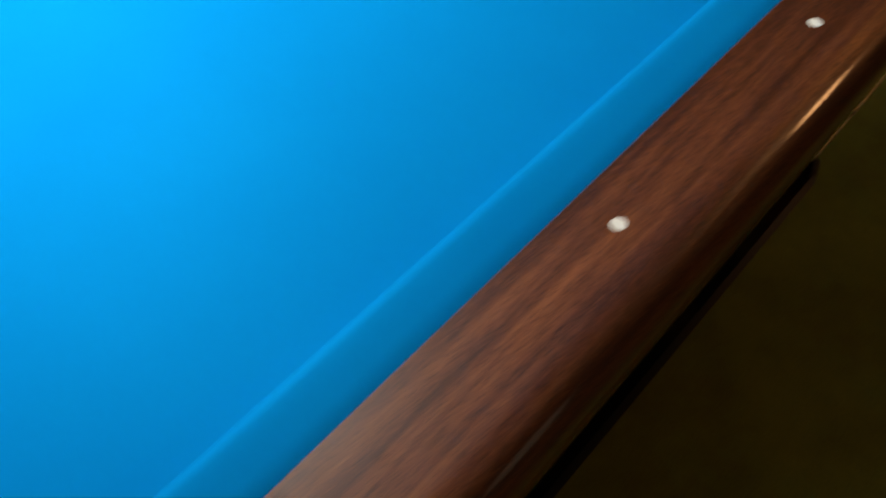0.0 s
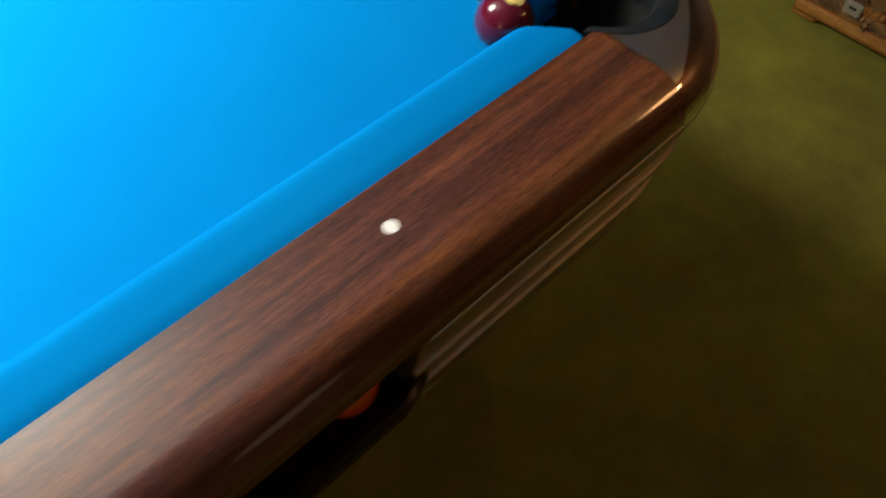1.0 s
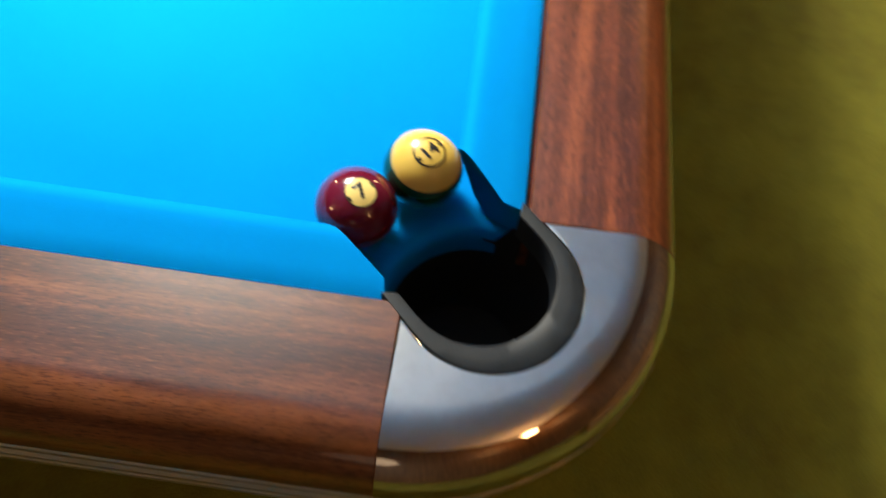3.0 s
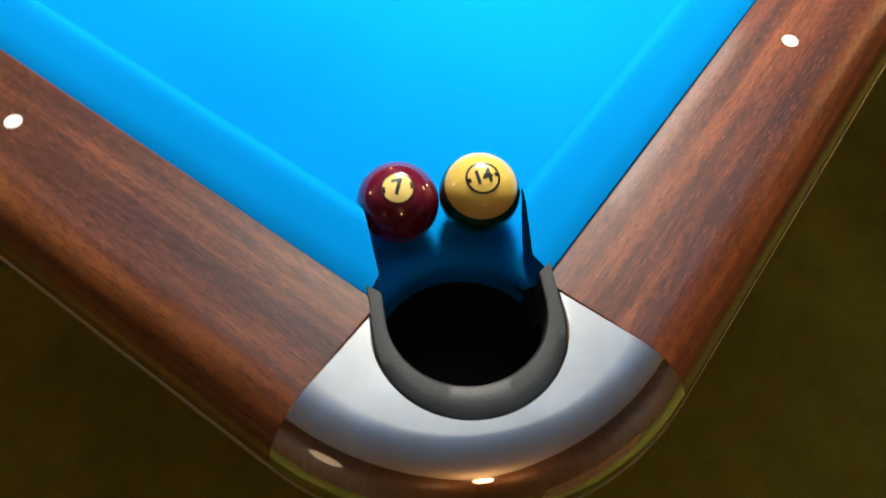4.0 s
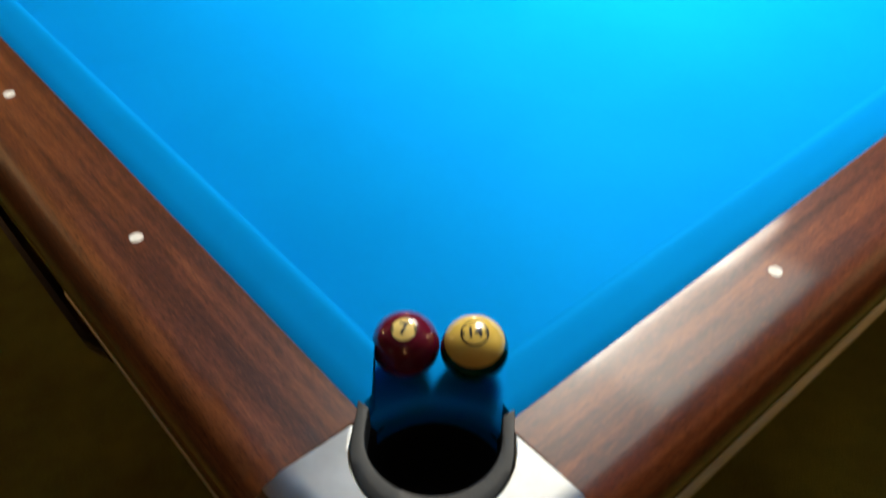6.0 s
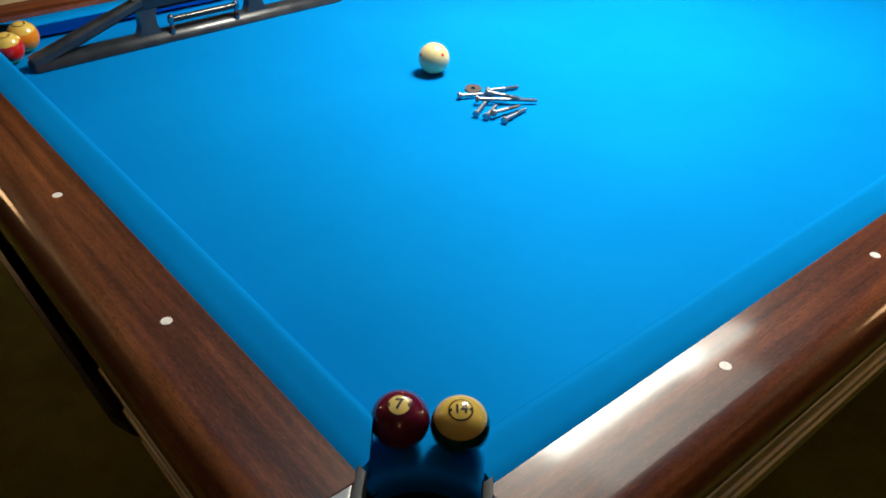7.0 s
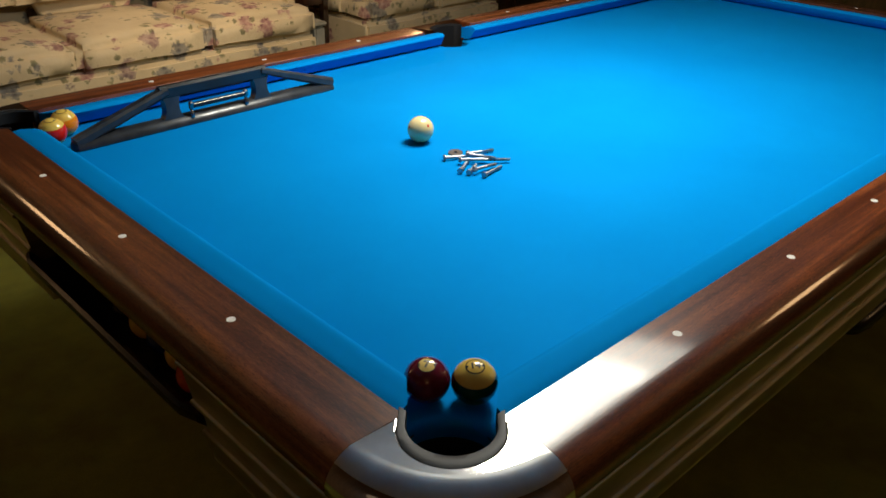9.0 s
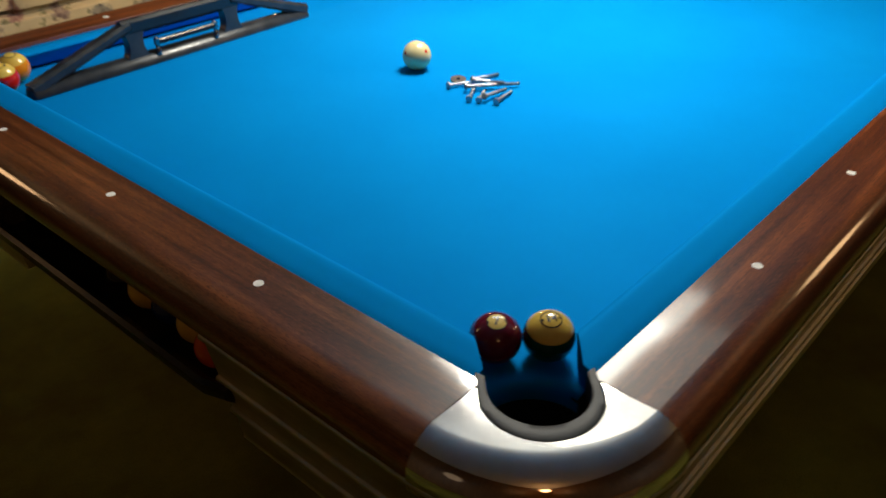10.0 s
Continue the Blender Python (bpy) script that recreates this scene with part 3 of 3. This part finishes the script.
ball("seven_ball", "glossy maroon ball with a cream number disc, beside the corner pocket", MAROON, (0.0205, 0.0640, ZC + BR), tilt(48, 13, 222), "7", "ticks", 0.0108)
ball("fourteen_ball", "glossy cream ball with a dark green stripe, beside the corner pocket", GREEN_S, (0.0610, 0.0232, ZC + BR), tilt(52, 12, 222), "14", True)
ball("eleven_ball", "cream ball with a red stripe at the far corner pocket", RED_S, (0.019, 1.206, ZC + BR), tilt(40, 9, 235), "", True)
ball("thirteen_ball", "cream ball with an orange stripe at the far corner pocket", ORANGE_S, (0.0590, 1.2465, ZC + BR), tilt(70, 10, 225), "", True)
cue = ball("cue_ball", "ivory cue ball with small red spots on the cloth", CUE, (0.612, 0.725, ZC + BR), Euler((1.0, 0.35, -0.25)).to_matrix().to_4x4())
for e in ((0, 0, 0), (90, 0, 0), (-90, 0, 0), (0, 90, 0), (0, -90, 0), (180, 0, 0)):
    sp = part("spot", disc(0, 0.0030, lift=0.00015, steps=20), REDDOT, cue, "red spot")
    sp.matrix_basis = Euler([radians(q) for q in e]).to_matrix().to_4x4()
for y, m, nm, txt in ((0.392, ORANGE, "orange_ball", "orange ball resting in the black ball tray"), (0.4496, MAROON_S, "maroon_striped_ball", "cream ball with a maroon stripe in the ball tray"),
                      (0.5072, BLUE, "blue_ball", "dark blue ball resting in the ball tray"), (0.5648, BLUE_S, "blue_striped_ball", "cream ball with a blue stripe in the ball tray"),
                      (0.6224, BLACKB, "black_ball", "black ball resting in the ball tray")):
    ball(nm, txt, m, (-0.117 if y < 0.4 else -0.104, y, 0.6645 + BR), tilt(30, 75, 10))


# ---- hardware and the rack on the cloth ----
STEEL = material("zinc_plated_steel", (0.34, 0.38, 0.43), 0.3, 1.0)
n = Nodes(STEEL)
n.rough(n.noise(n.mapped((300, 300, 300)), 1.0, 3), 0.32, 0.52)
RUBBER = material("dark_fibre_washer", (0.055, 0.042, 0.038), 0.6)


def hex_bolt(x, y, heading, length, lift, dip=0.0):
    """A hex-headed bolt; its head at x, y, its shank towards heading."""
    t = thing("hex_bolt", "bright zinc-plated hex bolt lying in a small heap on the cloth", "bolt", group="heap of bolts")
    bm = bmesh.new()
    bmesh.ops.create_cone(bm, cap_ends=True, segments=6, radius1=0.0066, radius2=0.0066, depth=0.005, matrix=Matrix.Rotation(radians(90), 4, "Y"))
    bmesh.ops.bevel(bm, geom=bm.edges[:], offset=0.0006, segments=1, affect="EDGES")
    part("bolt_head", bm, STEEL, t, smooth=False)
    pts, rad = [], []
    smooth_len = length * 0.55
    pts += [(0.002, 0, 0), (smooth_len, 0, 0)]
    rad += [0.0033, 0.0033]
    k = smooth_len
    while k < length:
        pts += [(k + 0.0004, 0, 0), (k + 0.0011, 0, 0)]
        rad += [0.0033, 0.0028]
        k += 0.0014
    pts.append((length, 0, 0))
    rad.append(0.0024)
    part("shank", rod(pts, 0, 10, rad), STEEL, t, angle=60)
    t.matrix_world = pose(x, y, ZC + 0.0066 + lift, 0, dip, heading)


hex_bolt(0.630, 0.598, -16, 0.060, 0.0, 2)
hex_bolt(0.576, 0.612, -24, 0.074, 0.0, 2)
hex_bolt(0.586, 0.578, -35, 0.104, 0.004, 2)
hex_bolt(0.611, 0.581, -54, 0.058, 0.009, 4)
hex_bolt(0.552, 0.542, 30, 0.068, 0.0, 2)
hex_bolt(0.559, 0.525, 27, 0.048, 0.0, 2)
hex_bolt(0.572, 0.522, -3, 0.058, 0.004, 3)
hex_bolt(0.574, 0.497, 11, 0.062, 0.0, 2)
bm = bmesh.new()
rings = [[(r * math.cos(a), r * math.sin(a), z) for r, z in ((0.004, 0), (0.015, 0), (0.015, 0.0025), (0.004, 0.0025))] for a in (2 * math.pi * k / 28 for k in range(28))]
loft(bm, rings, close_ring=True, close_loft=True)
washer = part("washer", bm, RUBBER)
washer.matrix_world = pose(0.621, 0.626, ZC + 0.001, 3, -4, 0)
tagged(washer, "dark brown round washer beside the bolts", "washer")

RACK_M = material("dark_grey_enamel", (0.025, 0.027, 0.031), 0.35, 0.1, 0.3)
n = Nodes(RACK_M)
v = n.noise(n.mapped((35, 35, 35)), 1.0, 5, 0.65)
n.colour(n.ramp(v, [(0.35, (0.013, 0.017, 0.023)), (0.7, (0.033, 0.037, 0.044))]))
n.rough(v, 0.22, 0.48)
CHROME = material("dull_chrome", (0.28, 0.29, 0.31), 0.22, 1.0)
ENAMEL = material("glossy_black_enamel", (0.009, 0.010, 0.012), 0.15)
n = Nodes(ENAMEL)
n.rough(n.noise(n.mapped((40, 40, 40)), 1.0, 4), 0.10, 0.24)

# a cast truss frame lying against the far cushion
frame_t = thing("metal_frame", "dark grey cast metal truss frame leaning beside the far cushion", "metal frame")


def plate_bar(a, b, w0, w1, depth=0.030):
    """A tapered flat bar in the frame's own plane (x along, z up)."""
    a, b = Vector((a[0], 0, a[1])), Vector((b[0], 0, b[1]))
    d = (b - a).normalized()
    nrm = Vector((-d.z, 0, d.x))
    rings = []
    for p, w in ((a, w0), (b, w1)):
        h = w / 2
        q = depth / 2
        e = min(h, q) * 0.5
        sec = [(-h + e, -q), (h - e, -q), (h, -q + e), (h, q - e), (h - e, q), (-h + e, q), (-h, q - e), (-h, -q + e)]
        rings.append([p + nrm * m + Vector((0, k, 0)) for m, k in sec])
    return sweep(rings)


RL = 0.672
sect = [(-0.020, 0.0), (0.016, 0.0), (0.016, 0.016), (0.010, 0.022), (0.002, 0.024), (-0.010, 0.019), (-0.020, 0.007)]
rings = []
for x, k in ((0.0, 0.35), (0.003, 0.75), (0.010, 1.0), (RL - 0.012, 0.95), (RL - 0.004, 0.7), (RL, 0.35)):
    rings.append([(x, y * k, z * k) for y, z in sect])
part("lower_bar", sweep(rings), RACK_M, frame_t, angle=50)
part("upper_bar", plate_bar((0.205, 0.0775), (0.475, 0.0775), 0.030, 0.030, 0.022), ENAMEL, frame_t, "glossy black top bar")
part("brace", plate_bar((0.008, 0.013), (0.222, 0.081), 0.024, 0.018, 0.030), RACK_M, frame_t)
part("brace", plate_bar((RL - 0.006, 0.015), (0.462, 0.083), 0.026, 0.014, 0.030), RACK_M, frame_t)
for x in (0.228, 0.458):
    rings = []
    for k in range(11):
        z = 0.014 + 0.062 * k / 10
        w = 0.0155 + 0.014 * abs(k / 5 - 1) ** 2.5
        rings.append([(x - w, -0.010, z), (x + w, -0.010, z), (x + w, 0.012, z), (x - w, 0.012, z)])
    part("post", sweep(rings), RACK_M, frame_t, angle=50)
part("bar", rod([(0.272, -0.013, 0.040), (0.275, -0.013, 0.040), (0.405, -0.013, 0.040), (0.408, -0.013, 0.040)], 0.0062, 14), ENAMEL, frame_t, "small black crossbar")
for x in (0.270, 0.410):
    part("bar_post", rod([(x, -0.013, 0.014), (x, -0.013, 0.026), (x, -0.013, 0.030), (x, -0.013, 0.036), (x, -0.013, 0.046), (x, -0.013, 0.050)], 0, 12, [0.0055, 0.0055, 0.0032, 0.0065, 0.0065, 0.002]), CHROME, frame_t, "dull chrome post")
frame_t.matrix_world = pose(0.032, 1.148, ZC, -4, 0, 1.2)


# ---- sofa and armchair ----
def soft_box(x0, y0, z0, x1, y1, z1, r=0.05, puff=0.02, seed=0):
    """An upholstered block: rounded, swollen and a little uneven."""
    bm = box(x0, y0, z0, x1, y1, z1, r, 4)
    for _ in range(3):
        bmesh.ops.subdivide_edges(bm, edges=[e for e in bm.edges if e.calc_length() > 0.07], cuts=1, use_grid_fill=True)
    c = Vector(((x0 + x1) / 2, (y0 + y1) / 2, (z0 + z1) / 2))
    hx, hy, hz = (x1 - x0) / 2, (y1 - y0) / 2, (z1 - z0) / 2
    for v in bm.verts:
        p = v.co - c
        q = ((1 - (p.x / hx) ** 2) * (1 - (p.y / hy) ** 2), (1 - (p.y / hy) ** 2) * (1 - (p.z / hz) ** 2), (1 - (p.x / hx) ** 2) * (1 - (p.z / hz) ** 2))
        v.co.z += puff * max(q[0], 0) * (1 if p.z > 0 else 0)
        v.co.x += 0.4 * puff * max(q[1], 0) * (1 if p.x > 0 else -1)
        v.co.y += 0.2 * puff * max(q[2], 0) * (1 if p.y > 0 else -1)
        v.co += noise.noise_vector(v.co * 6 + Vector((seed, 0, 0))) * 0.009 + noise.noise_vector(v.co * 15 + Vector((seed, 3, 0))) * 0.0025
    return bm


def sofa(name, label, category, x0, x1, seats, yf, arms=(True, True)):
    """Faces -y with its front at yf."""
    t = thing(name, label, category)
    part("base", soft_box(x0, yf - 0.002, 0.07, x1, yf + 0.86, 0.342, 0.02, 0.004, 1), FLORAL, t, angle=85)
    w = (x1 - x0) / seats
    for k in range(seats):
        a = x0 + w * k
        part("seat_cushion", soft_box(a + 0.004, yf + 0.0, 0.338, a + w - 0.002, yf + 0.66, 0.478, 0.032, 0.030, 3 + k), FLORAL, t, angle=85)
        bk = soft_box(a + 0.02, -0.10, 0.0, a + w - 0.02, 0.10, 0.46, 0.08, 0.09, 9 + k)
        bmesh.ops.transform(bk, matrix=Matrix.Translation((0, yf + 0.64, 0.46)) @ Matrix.Rotation(radians(-14), 4, "X"), verts=bk.verts)
        part("back_cushion", bk, FLORAL, t, angle=85)
    part("back", soft_box(x0, yf + 0.80, 0.30, x1, yf + 0.98, 0.84, 0.06, 0.01, 20), FLORAL, t, angle=85)
    for on, xa in ((arms[0], x0 - 0.02), (arms[1], x1 - 0.14)):
        if on:
            part("arm", soft_box(xa, yf + 0.16, 0.30, xa + 0.16, yf + 0.92, 0.66, 0.07, 0.01, 30), FLORAL, t, angle=85)
    for fx in (x0 + 0.06, x1 - 0.06):
        for fy in (yf + 0.08, yf + 0.80):
            part("foot", rod([(fx, fy, 0), (fx, fy, 0.085)], 0.025, 12), BLACK, t)
    return t


sofa("sofa", "cream three-seat sofa upholstered in faded rose floral fabric", "sofa", 0.16, 2.05, 3, 3.10)
sofa("loveseat", "cream loveseat in matching rose floral fabric", "loveseat", 2.40, 3.48, 2, 3.12)
pl = part("throw_pillow", soft_box(-0.22, -0.06, -0.16, 0.22, 0.06, 0.16, 0.05, 0.05, 44), FLORAL, angle=85)
pl.matrix_world = pose(1.72, 3.62, 0.68, -20, 0, 4)
tagged(pl, "cream floral throw pillow leaning on the sofa back", "pillow")

# ---- carved chest by the table ----
CHESTW = wood("honey_pine", "x", (0.16, 0.062, 0.014), (0.30, 0.125, 0.028), (0.42, 0.20, 0.055), (0.35, 0.55), 0.8)
CARVED = material("carved_brown_relief", (0.13, 0.07, 0.03), 0.6)
n = Nodes(CARVED)
v = n.noise(n.mapped((24, 24, 24)), 1.0, 5, 0.7)
n.colour(n.ramp(v, [(0.32, (0.040, 0.022, 0.010)), (0.52, (0.15, 0.075, 0.026)), (0.68, (0.34, 0.165, 0.05))]))
n.bump(v, 0.8, 0.006)
PEWTER = material("dull_grey_plate", (0.30, 0.28, 0.22), 0.45, 0.3)
chest = thing("carved_chest", "honey pine chest with dark carved front, standing on the carpet", "chest")
CX0, CX1, CY = -0.62, 0.186, -1.314
part("body", box(CX0 + 0.012, CY - 0.40, 0.03, CX1 - 0.012, CY - 0.014, 0.40, 0.006), CHESTW, chest)
part("lid", box(CX0 - 0.004, CY - 0.41, 0.401, CX1 + 0.004, CY + 0.006, 0.425, 0.006), CHESTW, chest)
part("plinth", box(CX0, CY - 0.405, 0.012, CX1, CY, 0.046, 0.006), CHESTW, chest)
for fx in (CX0, CX1 - 0.07):
    for fy in (CY - 0.405, CY - 0.05):
        part("foot", box(fx, fy, 0.0, fx + 0.07, fy + 0.05, 0.02, 0.005), CHESTW, chest)
part("front_panel", box(CX0 + 0.03, CY - 0.0145, 0.050, CX1 - 0.022, CY - 0.008, 0.37, 0.002), CARVED, chest, "dark carved relief panel")
rnd = random.Random(8)


def carving(x, z, sx, sz, k):
    """A low lump of relief on the chest's front."""
    bm = bmesh.new()
    bmesh.ops.create_icosphere(bm, subdivisions=2, radius=1)
    for q in bm.verts:
        q.co = Vector((q.co.x * sx, q.co.y * 0.010, q.co.z * sz)) + noise.noise_vector(q.co * 2 + Vector((k, 0, 0))) * 0.011
        q.co += Vector((x, CY - 0.010, z))
    part("carving", bm, CHESTW if k % 3 == 1 else CARVED, chest)


for k in range(50):   # a winding band of foliage across the front
    x = CX1 - 0.06 - 0.014 * k
    carving(x + rnd.uniform(-0.01, 0.01), 0.10 + 0.05 * math.sin(k * 0.55) + rnd.uniform(-0.03, 0.05), rnd.uniform(0.007, 0.020), rnd.uniform(0.007, 0.022), k)
for k in range(16):
    carving(rnd.uniform(CX0 + 0.05, CX1 - 0.08), rnd.uniform(0.16, 0.36), rnd.uniform(0.008, 0.026), rnd.uniform(0.008, 0.03), 60 + k)
part("plate", box(0.028, CY - 0.012, 0.070, 0.073, CY + 0.006, 0.104, 0.003), PEWTER, chest, "dull grey plate")
part("plate_bar", box(0.040, CY + 0.004, 0.088, 0.060, CY + 0.008, 0.094, 0.001), INK, chest)

# ---- what stands in the dark behind the table ----
MAHOG = wood("dark_mahogany", "z", (0.014, 0.0055, 0.003), (0.034, 0.012, 0.006), (0.065, 0.024, 0.012), (0.3, 0.5), 0.5)
GREYBOX = material("pale_grey_plastic", (0.30, 0.30, 0.27), 0.45)
n = Nodes(GREYBOX)
n.colour(n.ramp(n.noise(n.mapped((9, 9, 9)), 1.0, 4), [(0.3, (0.25, 0.25, 0.22)), (0.7, (0.36, 0.36, 0.32))]))


def end_table(x0, y0, x1, y1, h):
    t = thing("end_table", "dark mahogany end table standing between sofa and loveseat", "end table")
    part("top", box(x0 - 0.012, y0 - 0.012, h - 0.03, x1 + 0.012, y1 + 0.012, h, 0.006), MAHOG, t)
    for x in (x0, x1 - 0.04):
        for y in (y0, y1 - 0.04):
            part("leg", box(x, y, 0, x + 0.04, y + 0.04, h - 0.031, 0.004), MAHOG, t)
    part("apron_board", box(x0 + 0.04, y0 + 0.005, h - 0.15, x1 - 0.04, y0 + 0.025, h - 0.031, 0.003), MAHOG, t)
    part("drawer", box(x0 + 0.055, y0 - 0.006, h - 0.135, x1 - 0.055, y0 + 0.004, h - 0.045, 0.003), MAHOG, t)
    part("shelf", box(x0 + 0.01, y0 + 0.01, 0.15, x1 - 0.01, y1 - 0.01, 0.17, 0.003), MAHOG, t)


end_table(2.13, 3.42, 2.36, 4.05, 0.56)
t = thing("storage_box", "pale grey plastic storage box beside the sofa", "storage box")
part("tub", box(2.075, 3.16, 0.0, 2.145, 3.38, 0.36, 0.012, 3), GREYBOX, t)
part("lid", box(2.068, 3.15, 0.361, 2.152, 3.39, 0.385, 0.008, 3), GREYBOX, t)


def cabinet(label, x0, y0, x1, y1, h, face):
    """A two-door cabinet; face is the axis that its doors look along."""
    t = thing("cabinet", label, "cabinet")
    part("carcass", box(x0, y0, 0.06, x1, y1, h - 0.03, 0.005), MAHOG, t)
    part("top", box(x0 - 0.02, y0 - 0.02, h - 0.029, x1 + 0.02, y1 + 0.02, h, 0.006), MAHOG, t)
    part("plinth", box(x0 + 0.02, y0 + 0.02, 0, x1 - 0.02, y1 - 0.02, 0.059, 0), MAHOG, t)
    for k in (0, 1):
        if face == "y":
            a, b = x0 + (x1 - x0) * k / 2 + 0.02, x0 + (x1 - x0) * (k + 1) / 2 - 0.02
            d = part("door", box(a, y0 - 0.02, 0.10, b, y0 - 0.001, h - 0.06, 0.004), MAHOG, t)
            part("knob", rod([((a + b) / 2, y0 - 0.02, h * 0.6), ((a + b) / 2, y0 - 0.045, h * 0.6)], 0.012, 12), CHROME, d)
        else:
            a, b = y0 + (y1 - y0) * k / 2 + 0.02, y0 + (y1 - y0) * (k + 1) / 2 - 0.02
            d = part("door", box(x0 - 0.02, a, 0.10, x0 - 0.001, b, h - 0.06, 0.004), MAHOG, t)
            part("knob", rod([(x0 - 0.02, (a + b) / 2, h * 0.6), (x0 - 0.045, (a + b) / 2, h * 0.6)], 0.012, 12), CHROME, d)


cabinet("dark mahogany cabinet against the panelled wall beside the loveseat", 3.62, 3.75, 4.35, 4.20, 1.05, "y")
cabinet("low dark mahogany cabinet against the far wall", 4.05, 0.15, 4.55, 1.75, 0.72, "x")
